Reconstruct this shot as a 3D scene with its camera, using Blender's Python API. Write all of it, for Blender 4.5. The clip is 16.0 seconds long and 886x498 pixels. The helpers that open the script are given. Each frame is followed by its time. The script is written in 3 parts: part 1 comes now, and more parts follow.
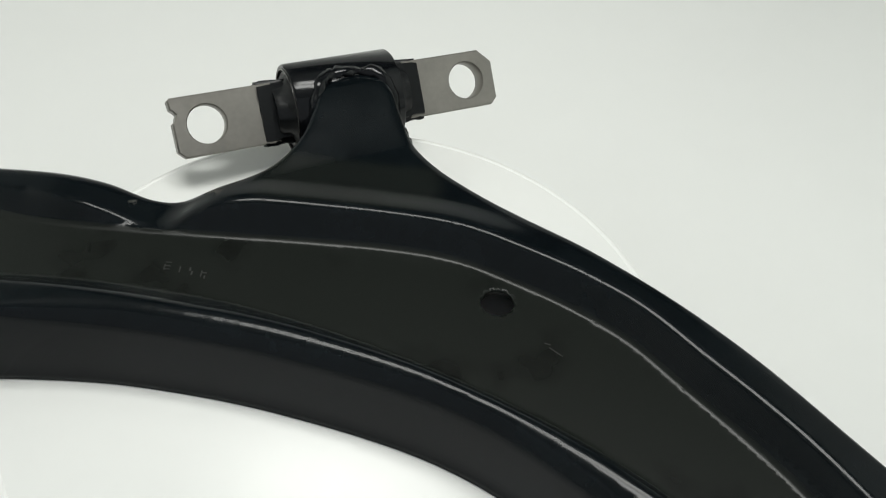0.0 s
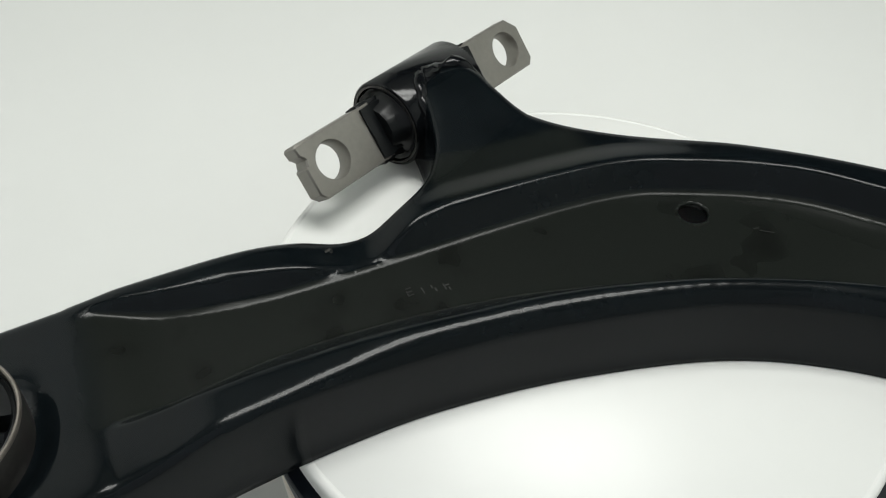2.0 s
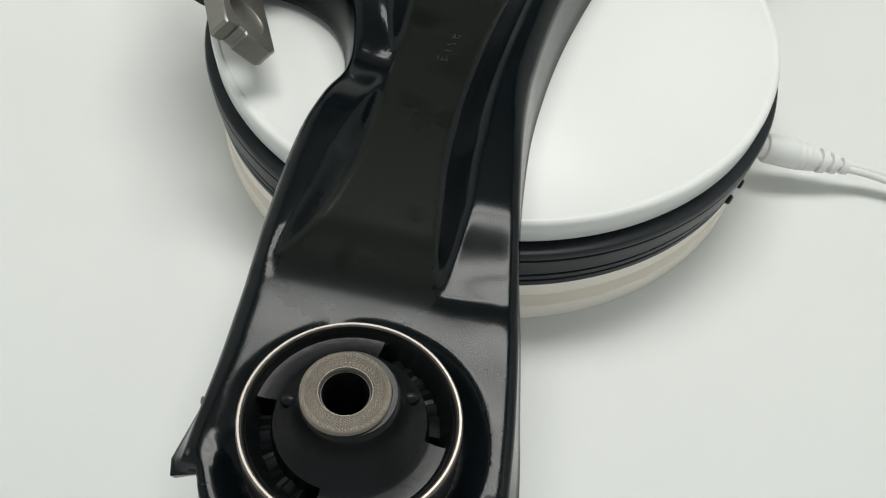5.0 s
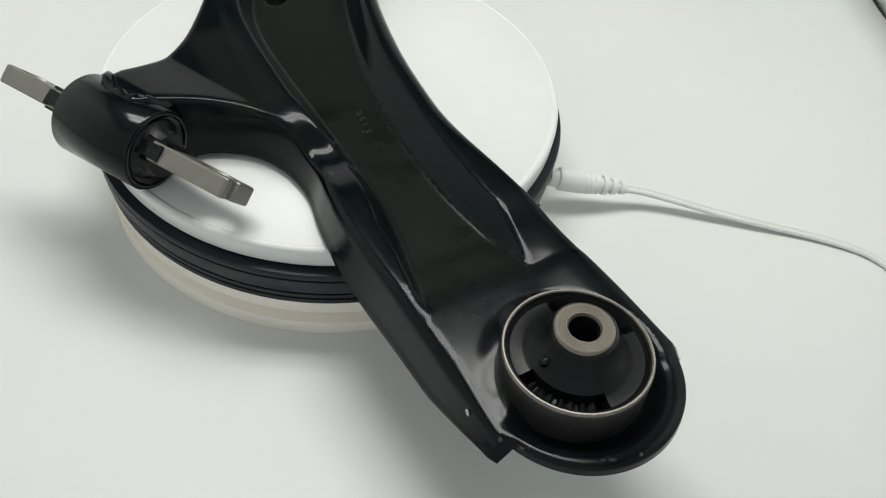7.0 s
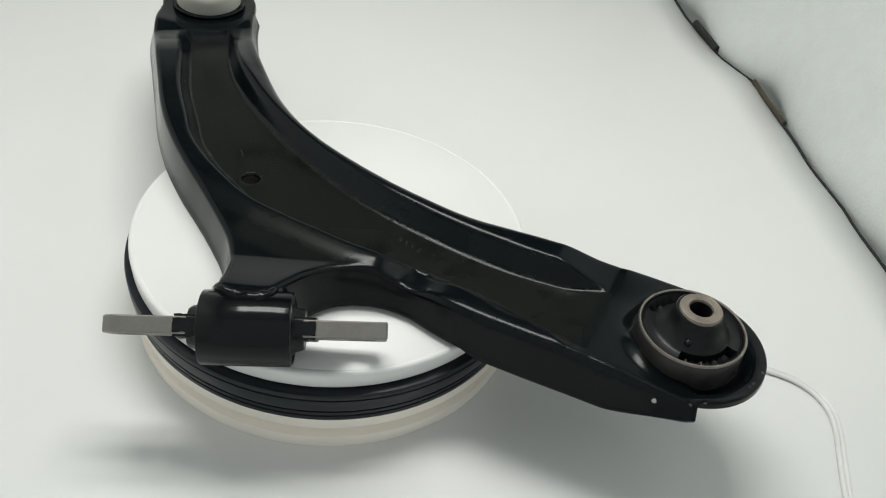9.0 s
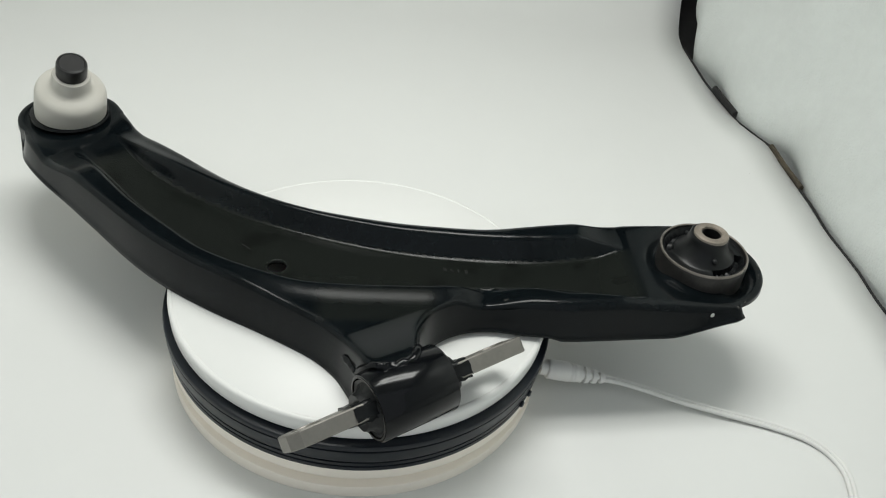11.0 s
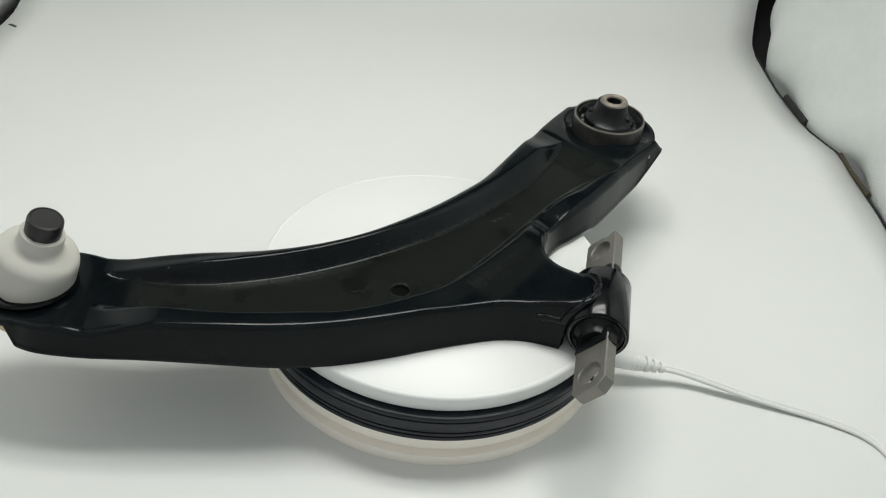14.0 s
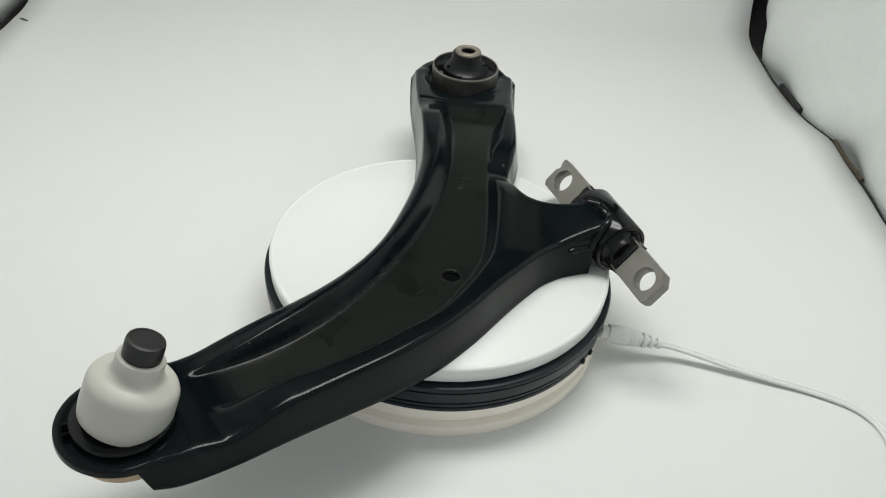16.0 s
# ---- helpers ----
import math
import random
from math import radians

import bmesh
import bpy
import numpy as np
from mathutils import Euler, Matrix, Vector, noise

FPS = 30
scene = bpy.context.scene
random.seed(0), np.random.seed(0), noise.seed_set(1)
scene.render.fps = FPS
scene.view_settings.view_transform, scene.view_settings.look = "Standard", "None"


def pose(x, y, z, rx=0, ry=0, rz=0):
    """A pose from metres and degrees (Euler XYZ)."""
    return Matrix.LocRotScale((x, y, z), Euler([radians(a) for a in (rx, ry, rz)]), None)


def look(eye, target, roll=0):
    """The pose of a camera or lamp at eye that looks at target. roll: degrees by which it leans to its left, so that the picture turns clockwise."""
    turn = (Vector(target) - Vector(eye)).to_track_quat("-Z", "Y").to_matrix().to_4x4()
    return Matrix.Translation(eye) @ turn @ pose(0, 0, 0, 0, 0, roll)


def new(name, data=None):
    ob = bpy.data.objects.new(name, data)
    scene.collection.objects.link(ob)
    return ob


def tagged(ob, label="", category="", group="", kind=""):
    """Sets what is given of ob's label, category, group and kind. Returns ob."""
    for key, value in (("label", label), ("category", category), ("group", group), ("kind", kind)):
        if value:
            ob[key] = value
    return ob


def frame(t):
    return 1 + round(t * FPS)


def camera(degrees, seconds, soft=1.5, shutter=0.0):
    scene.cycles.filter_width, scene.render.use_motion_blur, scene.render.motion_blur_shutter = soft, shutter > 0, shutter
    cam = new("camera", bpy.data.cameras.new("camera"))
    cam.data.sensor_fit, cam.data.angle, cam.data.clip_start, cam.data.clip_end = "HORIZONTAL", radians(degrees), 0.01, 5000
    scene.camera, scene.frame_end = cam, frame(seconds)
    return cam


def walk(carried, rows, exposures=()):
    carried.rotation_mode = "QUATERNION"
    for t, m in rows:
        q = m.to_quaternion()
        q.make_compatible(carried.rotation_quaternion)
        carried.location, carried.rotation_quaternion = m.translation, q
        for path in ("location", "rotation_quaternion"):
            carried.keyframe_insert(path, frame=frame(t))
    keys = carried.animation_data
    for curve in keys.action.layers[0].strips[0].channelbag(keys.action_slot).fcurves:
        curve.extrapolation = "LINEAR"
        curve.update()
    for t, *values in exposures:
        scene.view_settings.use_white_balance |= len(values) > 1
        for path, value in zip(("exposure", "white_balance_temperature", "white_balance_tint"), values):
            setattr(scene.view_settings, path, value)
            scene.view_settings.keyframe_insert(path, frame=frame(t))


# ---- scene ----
SPEED = 16.873         # degrees a second, anticlockwise from above
cam = camera(50.60, 16.0, soft=1.1)
PATH = [
    (0.0, 0.0399, -0.2133, 0.3410, 43.77, -2.95, 4.52),
    (0.5, 0.0358, -0.2106, 0.3368, 44.24, -2.88, 5.99),
    (1.0, 0.0253, -0.2137, 0.3349, 44.76, -2.29, 7.78),
    (1.5, 0.0085, -0.2303, 0.3368, 44.73, -1.65, 9.23),
    (2.0, -0.0112, -0.2513, 0.3403, 44.57, -1.08, 10.82),
    (2.5, -0.0246, -0.2708, 0.3415, 43.73, -1.44, 11.99),
    (3.0, -0.0306, -0.2895, 0.3376, 41.75, -1.97, 12.44),
    (3.5, -0.0304, -0.3039, 0.3307, 39.88, -2.05, 12.48),
    (4.0, -0.0241, -0.3150, 0.3245, 38.45, -2.43, 11.50),
    (4.5, -0.0138, -0.3254, 0.3205, 37.09, -3.24, 9.32),
    (7.0, 0.0250, -0.4132, 0.3854, 42.20, -4.69, -1.27),
    (7.5, 0.0208, -0.4290, 0.4090, 43.92, -5.30, -1.34),
    (8.0, 0.0166, -0.4438, 0.4265, 45.83, -5.93, -1.94),
    (8.5, 0.0132, -0.4563, 0.4384, 47.88, -6.26, -2.13),
    (9.0, 0.0130, -0.4639, 0.4468, 49.40, -6.24, -1.94),
    (9.5, 0.0120, -0.4689, 0.4533, 50.66, -6.13, -2.02),
    (10.0, 0.0087, -0.4737, 0.4587, 51.50, -6.31, -2.02),
    (12.5, 0.0055, -0.4887, 0.4698, 52.69, -5.31, 3.11),
    (13.0, 0.0038, -0.4965, 0.4741, 52.65, -5.01, 3.66),
    (13.5, 0.0046, -0.5101, 0.4794, 52.43, -5.02, 4.04),
    (14.0, 0.0040, -0.5218, 0.4822, 52.36, -5.00, 4.09),
    (14.5, 0.0044, -0.5323, 0.4807, 52.34, -4.81, 4.14),
    (15.0, 0.0033, -0.5399, 0.4813, 52.28, -4.79, 3.98),
    (15.5, 0.0023, -0.5456, 0.4844, 52.34, -4.69, 3.91),
    (16.0, 0.0060, -0.5482, 0.4831, 52.42, -4.69, 4.08),
]
walk(cam, [(t, pose(x, y, z, rx, ry, rz)) for t, x, y, z, rx, ry, rz in PATH])

# ---- world and light ----
world = bpy.data.worlds.new("room")
scene.world = world
world.use_nodes = True
world.node_tree.nodes["Background"].inputs[0].default_value = (0.76, 0.80, 0.83, 1)
world.node_tree.nodes["Background"].inputs[1].default_value = 0.60


def area(name, m, sx, sy, power, colour):
    d = bpy.data.lights.new(name, "AREA")
    d.shape, d.size, d.size_y, d.energy, d.color = "RECTANGLE", sx, sy, power, colour
    ob = new(name, d)
    ob.matrix_world = m
    return ob


for y in (0.045, 0.165):
    area("led_strip_lamp", look((0.0, y, 0.842), (0.0, y, 0)), 0.54, 0.095, 2.84, (0.99, 1.0, 0.962))


# ---- materials ----
def mat(name, colour, rough=0.5, metal=0.0, var=0.06, scale=30.0, bump=0.0, bscale=200.0, rvar=0.1, coat=0.0, detail=4.0,
        spec=0.5, sss=0.0):
    m = bpy.data.materials.new(name)
    m.use_nodes = True
    nt = m.node_tree
    b = nt.nodes["Principled BSDF"]
    b.inputs["Metallic"].default_value = metal
    b.inputs["Coat Weight"].default_value = coat
    b.inputs["Specular IOR Level"].default_value = spec
    if sss:
        b.inputs["Subsurface Weight"].default_value = sss
        b.inputs["Subsurface Radius"].default_value = (0.006, 0.006, 0.006)
    tc = nt.nodes.new("ShaderNodeTexCoord")
    n1 = nt.nodes.new("ShaderNodeTexNoise")
    n1.inputs["Scale"].default_value, n1.inputs["Detail"].default_value = scale, detail
    nt.links.new(tc.outputs["Object"], n1.inputs["Vector"])
    n2 = nt.nodes.new("ShaderNodeTexNoise")
    n2.inputs["Scale"].default_value, n2.inputs["Detail"].default_value = scale * 7, 3.0
    nt.links.new(tc.outputs["Object"], n2.inputs["Vector"])
    mix = nt.nodes.new("ShaderNodeMix")
    mix.data_type = "FLOAT"
    mix.inputs[0].default_value = 0.35
    nt.links.new(n1.outputs["Fac"], mix.inputs[2])
    nt.links.new(n2.outputs["Fac"], mix.inputs[3])
    ramp = nt.nodes.new("ShaderNodeValToRGB")
    lo = [max(0.0, c * (1 - var)) for c in colour]
    hi = [min(1.0, c * (1 + var)) for c in colour]
    ramp.color_ramp.elements[0].position, ramp.color_ramp.elements[1].position = 0.3, 0.7
    ramp.color_ramp.elements[0].color, ramp.color_ramp.elements[1].color = (*lo, 1), (*hi, 1)
    nt.links.new(mix.outputs[0], ramp.inputs["Fac"])
    nt.links.new(ramp.outputs["Color"], b.inputs["Base Color"])
    mr = nt.nodes.new("ShaderNodeMapRange")
    mr.inputs["From Min"].default_value, mr.inputs["From Max"].default_value = 0.3, 0.7
    mr.inputs["To Min"].default_value, mr.inputs["To Max"].default_value = max(0.02, rough * (1 - rvar)), min(1, rough * (1 + rvar))
    nt.links.new(mix.outputs[0], mr.inputs["Value"])
    nt.links.new(mr.outputs["Result"], b.inputs["Roughness"])
    if bump:
        n3 = nt.nodes.new("ShaderNodeTexNoise")
        n3.inputs["Scale"].default_value, n3.inputs["Detail"].default_value = bscale, 3.0
        nt.links.new(tc.outputs["Object"], n3.inputs["Vector"])
        bp = nt.nodes.new("ShaderNodeBump")
        bp.inputs["Strength"].default_value, bp.inputs["Distance"].default_value = 1.0, bump
        nt.links.new(n3.outputs["Fac"], bp.inputs["Height"])
        nt.links.new(bp.outputs["Normal"], b.inputs["Normal"])
    return m


BLACK = mat("black_paint", (0.0030, 0.0046, 0.0056), 0.155, var=0.35, scale=24, bump=0.00003, bscale=90, rvar=0.35, spec=0.175)
TUBE = mat("black_tube_paint", (0.0030, 0.0036, 0.0044), 0.13, var=0.2, scale=30, bump=0.00005, bscale=160, spec=0.24)
RUBBER = mat("black_rubber", (0.0036, 0.0043, 0.0048), 0.36, var=0.3, scale=60, bump=0.0001, bscale=300, spec=0.26)
STEEL = mat("grey_steel", (0.240, 0.229, 0.207), 0.46, metal=0.8, var=0.12, scale=60, bump=0.00003, bscale=600)
SLEEVE = mat("tan_steel_sleeve", (0.235, 0.205, 0.170), 0.5, metal=0.5, var=0.2, scale=120, bump=0.00012, bscale=700)
RINGWALL = mat("oiled_steel_ring", (0.040, 0.038, 0.036), 0.38, metal=0.5, var=0.4, scale=70)
RING = mat("bare_ring_edge", (0.25, 0.225, 0.20), 0.40, metal=0.8, var=0.25, scale=120)
LIP = mat("scuffed_lip", (0.06, 0.058, 0.055), 0.35, metal=0.7, var=0.8, scale=90)
BOOT = mat("white_plastic_cap", (0.50, 0.485, 0.44), 0.36, var=0.02, scale=30, sss=0.35)
PIN = mat("black_pin_and_bore_liner", (0.008, 0.008, 0.008), 0.42, var=0.3, scale=90)
BRASS = mat("tan_passivated_steel", (0.55, 0.42, 0.27), 0.4, metal=0.6, var=0.1, scale=60)
DISC = mat("white_acrylic", (0.73, 0.735, 0.715), 0.38, var=0.01, scale=12)
RINGB = mat("dark_grey_plastic", (0.0075, 0.0105, 0.0155), 0.33, var=0.05, scale=40, spec=0.30)
BASE = mat("cream_white_plastic", (0.90, 0.84, 0.75), 0.45, var=0.015, scale=20)
SHEET = mat("white_sheet", (0.70, 0.707, 0.690), 0.50, var=0.012, scale=5, bump=0.0002, bscale=9)
CABLE = mat("white_cable_plastic", (0.72, 0.72, 0.70), 0.45, var=0.03, scale=60)
FABRIC = mat("silver_fabric", (0.66, 0.69, 0.67), 0.38, metal=0.2, var=0.05, scale=14, bump=0.0009, bscale=420)
DARKCLOTH = mat("black_cloth", (0.012, 0.012, 0.012), 0.8, var=0.3, scale=40)
ROOF = mat("silver_cloth", (0.66, 0.66, 0.64), 0.6, var=0.06, scale=20)
OLIVE = mat("brown_strip", (0.06, 0.048, 0.03), 0.8, var=0.3, scale=60)
TENT = mat("white_cloth", (0.78, 0.80, 0.78), 0.7, var=0.02, scale=8, bump=0.0005, bscale=20)
DUST = mat("dark_dust", (0.06, 0.06, 0.055), 0.8, var=0.3, scale=200)
CHIP = mat("grey_primer", (0.45, 0.45, 0.42), 0.6, var=0.1, scale=300)
STAMP = mat("stamped_scratch", (0.019, 0.019, 0.018), 0.4, var=0.3, scale=200)


def worn(m, spots):
    """Bare metal showing in patches: rings or blots round plan points (x, y, inner, outer, y from, share)."""
    nt = m.node_tree
    b = nt.nodes["Principled BSDF"]
    tc = nt.nodes.new("ShaderNodeTexCoord")
    sep = nt.nodes.new("ShaderNodeSeparateXYZ")
    nt.links.new(tc.outputs["Object"], sep.inputs[0])
    flat = nt.nodes.new("ShaderNodeCombineXYZ")
    nt.links.new(sep.outputs[0], flat.inputs[0])
    nt.links.new(sep.outputs[1], flat.inputs[1])
    n = nt.nodes.new("ShaderNodeTexNoise")
    n.inputs["Scale"].default_value, n.inputs["Detail"].default_value = 130, 6
    nt.links.new(tc.outputs["Object"], n.inputs["Vector"])
    total = None
    for x, y, inner, outer, y0, share in spots:
        d = nt.nodes.new("ShaderNodeVectorMath")
        d.operation = "DISTANCE"
        d.inputs[1].default_value = (x, y, 0)
        nt.links.new(flat.outputs[0], d.inputs[0])
        r1 = nt.nodes.new("ShaderNodeMapRange")
        r1.inputs["From Min"].default_value, r1.inputs["From Max"].default_value = inner, outer
        nt.links.new(d.outputs["Value"], r1.inputs["Value"])
        r2 = nt.nodes.new("ShaderNodeMapRange")
        r2.inputs["From Min"].default_value, r2.inputs["From Max"].default_value = y0, y0 + 0.012
        nt.links.new(sep.outputs[1], r2.inputs["Value"])
        r3 = nt.nodes.new("ShaderNodeMapRange")
        r3.inputs["From Min"].default_value, r3.inputs["From Max"].default_value = 1 - share, 1 - share + 0.09
        nt.links.new(n.outputs["Fac"], r3.inputs["Value"])
        p1 = nt.nodes.new("ShaderNodeMath")
        p1.operation = "MULTIPLY"
        nt.links.new(r1.outputs[0], p1.inputs[0])
        nt.links.new(r2.outputs[0], p1.inputs[1])
        p2 = nt.nodes.new("ShaderNodeMath")
        p2.operation = "MULTIPLY"
        nt.links.new(p1.outputs[0], p2.inputs[0])
        nt.links.new(r3.outputs[0], p2.inputs[1])
        if total is None:
            total = p2
        else:
            q = nt.nodes.new("ShaderNodeMath")
            q.operation = "MAXIMUM"
            nt.links.new(total.outputs[0], q.inputs[0])
            nt.links.new(p2.outputs[0], q.inputs[1])
            total = q
    mix = nt.nodes.new("ShaderNodeMix")
    mix.data_type = "RGBA"
    mix.inputs[7].default_value = (0.20, 0.19, 0.17, 1)
    nt.links.new(total.outputs[0], mix.inputs[0])
    nt.links.new(b.inputs["Base Color"].links[0].from_socket, mix.inputs[6])
    nt.links.new(mix.outputs[2], b.inputs["Base Color"])




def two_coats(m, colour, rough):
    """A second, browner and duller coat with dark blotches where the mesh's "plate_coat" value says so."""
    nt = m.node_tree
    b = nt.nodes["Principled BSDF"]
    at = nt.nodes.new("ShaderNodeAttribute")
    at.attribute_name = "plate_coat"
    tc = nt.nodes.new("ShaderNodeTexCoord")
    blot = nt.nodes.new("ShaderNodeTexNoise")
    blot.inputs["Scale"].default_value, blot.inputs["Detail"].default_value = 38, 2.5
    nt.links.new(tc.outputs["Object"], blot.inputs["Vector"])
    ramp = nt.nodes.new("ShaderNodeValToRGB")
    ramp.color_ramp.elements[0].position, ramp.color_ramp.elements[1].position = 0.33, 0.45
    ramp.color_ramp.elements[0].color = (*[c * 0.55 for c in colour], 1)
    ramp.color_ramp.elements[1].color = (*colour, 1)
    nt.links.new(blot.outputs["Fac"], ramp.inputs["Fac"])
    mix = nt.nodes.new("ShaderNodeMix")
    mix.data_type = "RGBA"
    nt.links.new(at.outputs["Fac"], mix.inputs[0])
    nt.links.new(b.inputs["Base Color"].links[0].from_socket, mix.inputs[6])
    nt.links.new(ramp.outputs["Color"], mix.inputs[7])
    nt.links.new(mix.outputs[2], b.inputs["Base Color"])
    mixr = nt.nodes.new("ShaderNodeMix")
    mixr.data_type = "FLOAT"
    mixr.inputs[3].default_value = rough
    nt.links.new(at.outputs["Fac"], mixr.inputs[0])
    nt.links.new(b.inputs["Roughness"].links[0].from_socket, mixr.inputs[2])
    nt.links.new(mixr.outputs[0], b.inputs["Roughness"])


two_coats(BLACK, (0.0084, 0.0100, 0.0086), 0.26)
worn(BLACK, ((-0.001, 0.229, 0.0405, 0.0428, 0.236, 0.37), (0.0415, 0.0800, 0.011, 0.006, 0.05, 0.34), (-0.108, -0.150, 0.008, 0.002, -0.3, 0.40)))


# ---- mesh helpers ----
def link(name, verts, faces, material, parent=None, label="", smooth=True, angle=40):
    me = bpy.data.meshes.new(name)
    me.from_pydata([tuple(v) for v in verts], [], faces)
    me.validate()
    bm = bmesh.new()
    bm.from_mesh(me)
    bmesh.ops.recalc_face_normals(bm, faces=bm.faces)
    bm.to_mesh(me)
    bm.free()
    me.materials.append(material)
    if smooth:
        me.shade_smooth()
        me.set_sharp_from_angle(angle=radians(angle))
    ob = new(name, me)
    if parent is not None:
        ob.parent = parent
    if label:
        ob["label"] = label
    return ob


def part(name, bm, material, parent, label="", angle=40):
    """One bmesh as one mesh object under a thing or part."""
    me = bpy.data.meshes.new(name)
    bmesh.ops.recalc_face_normals(bm, faces=bm.faces)
    bm.to_mesh(me)
    bm.free()
    me.materials.append(material)
    me.shade_smooth()
    me.set_sharp_from_angle(angle=radians(angle))
    ob = new(name, me)
    if parent is not None:
        ob.parent = parent
    if label:
        ob["label"] = label
    return ob


def lathe(profile, m=Matrix(), seg=96, wob=None):
    """Closed surface of revolution about z from (radius, height) pairs; radius 0 ends close it."""
    bm = bmesh.new()
    rings = []
    for r, z in profile:
        if r < 1e-6:
            rings.append([bm.verts.new(m @ Vector((0, 0, z)))])
        else:
            rings.append([])
            for k in range(seg):
                a = 2 * math.pi * k / seg
                rr, zz = (r, z) if wob is None else wob(r, z, a)
                rings[-1].append(bm.verts.new(m @ Vector((rr * math.cos(a), rr * math.sin(a), zz))))
    for a, b in zip(rings, rings[1:]):
        if len(a) == 1 and len(b) == 1:
            continue
        for k in range(seg):
            q = [a[k % len(a)], a[(k + 1) % len(a)], b[(k + 1) % len(b)], b[k % len(b)]]
            u = []
            for v in q:
                if v not in u:
                    u.append(v)
            if len(u) > 2:
                bm.faces.new(u)
    return bm


def catmull(points, step):
    """A smooth open curve through points, at about that spacing."""
    p = [np.array(q, float) for q in points]
    p = [2 * p[0] - p[1]] + p + [2 * p[-1] - p[-2]]
    out = []
    for a, b, c, d in zip(p, p[1:], p[2:], p[3:]):
        n = max(1, int(np.linalg.norm(c - b) / step))
        for k in range(n):
            t = k / n
            out.append(0.5 * (2 * b + (c - a) * t + (2 * a - 5 * b + 4 * c - d) * t * t + (3 * b - a - 3 * c + d) * t ** 3))
    out.append(p[-2])
    return np.array(out)


def tube_along(points, radius, seg=12, flat=1.0):
    """A closed round (or flattened) tube along a 3D polyline."""
    bm = bmesh.new()
    pts = [Vector(q) for q in points]
    rings = []
    for i, q in enumerate(pts):
        d = (pts[min(i + 1, len(pts) - 1)] - pts[max(i - 1, 0)]).normalized()
        side = d.cross(Vector((0, 0, 1))).normalized()
        up = side.cross(d)
        rings.append([bm.verts.new(q + side * (radius * math.cos(a)) + up * (radius * flat * math.sin(a)))
                      for a in (2 * math.pi * k / seg for k in range(seg))])
    for a, b in zip(rings, rings[1:]):
        for k in range(seg):
            bm.faces.new((a[k], a[(k + 1) % seg], b[(k + 1) % seg], b[k]))
    bm.faces.new(rings[0])
    bm.faces.new(rings[-1])
    return bm


def far_from(P, line, closed=False):
    """Distance of each point of P (n, 2) from a polyline."""
    a = line
    b = np.roll(line, -1, 0) if closed else line[1:]
    if not closed:
        a = line[:-1]
    best = np.full(len(P), 1e9)
    for p, q in zip(a, b):
        d = q - p
        l2 = d @ d
        if l2 < 1e-14:
            continue
        t = np.clip(((P - p) @ d) / l2, 0, 1)
        best = np.minimum(best, ((P - p - t[:, None] * d) ** 2).sum(1))
    return np.sqrt(best)


def inside(P, poly):
    x, y = P[:, 0], P[:, 1]
    c = np.zeros(len(P), bool)
    for (x1, y1), (x2, y2) in zip(poly, np.roll(poly, -1, 0)):
        if y1 == y2:
            continue
        c ^= ((y1 > y) != (y2 > y)) & (x < (x2 - x1) * (y - y1) / (y2 - y1) + x1)
    return c


def smooth01(v):
    v = np.clip(v, 0, 1)
    return v * v * (3 - 2 * v)


# ---- the light tent ----
def grid_mesh(name, f, nu, nv, material, label, thick=0.0):
    verts = [f(i / nu, j / nv) for i in range(nu + 1) for j in range(nv + 1)]
    faces = [(i * (nv + 1) + j, (i + 1) * (nv + 1) + j, (i + 1) * (nv + 1) + j + 1, i * (nv + 1) + j + 1)
             for i in range(nu) for j in range(nv)]
    ob = link(name, verts, faces, material, None, label, True, 80)
    if thick:
        md = ob.modifiers.new("thickness", "SOLIDIFY")
        md.thickness, md.offset = thick, -1
    return ob


def sheet_edge(y):
    """x of the sheet's wavy edge beside the silver wall."""
    return float(np.interp(y, (-0.75, 0.045, 0.068, 0.11, 0.142, 0.198, 0.235, 0.305, 0.345, 0.360, 0.389, 0.439, 0.476, 0.565, 0.60, 0.70, 0.82, 1.2),
                           (0.445, 0.426, 0.424, 0.419, 0.418, 0.409, 0.408, 0.401, 0.399, 0.391, 0.377, 0.367, 0.361, 0.355, 0.358, 0.378, 0.405, 0.44)))


def sheet_point(u, v):
    s = -0.75 + 1.95 * v                      # along the sheet, front to back and up
    y0, rad = 0.585, 0.22
    if s < y0:
        y, z = s, 0.0
    elif s < y0 + rad * math.pi / 2:
        a = (s - y0) / rad
        y, z = y0 + rad * math.sin(a), rad * (1 - math.cos(a))
    else:
        y, z = y0 + rad, rad + (s - y0 - rad * math.pi / 2)
    x0, x1 = -0.517 - 0.02 * float(smooth01((s - 0.44) / 0.12)), sheet_edge(s)
    return (x0 + (x1 - x0) * u, y, z)


sheet = tagged(grid_mesh("backdrop_sheet", sheet_point, 24, 110, SHEET, "smooth white plastic sheet sweeping up at the back", 0.0008), kind="structure", category="backdrop")


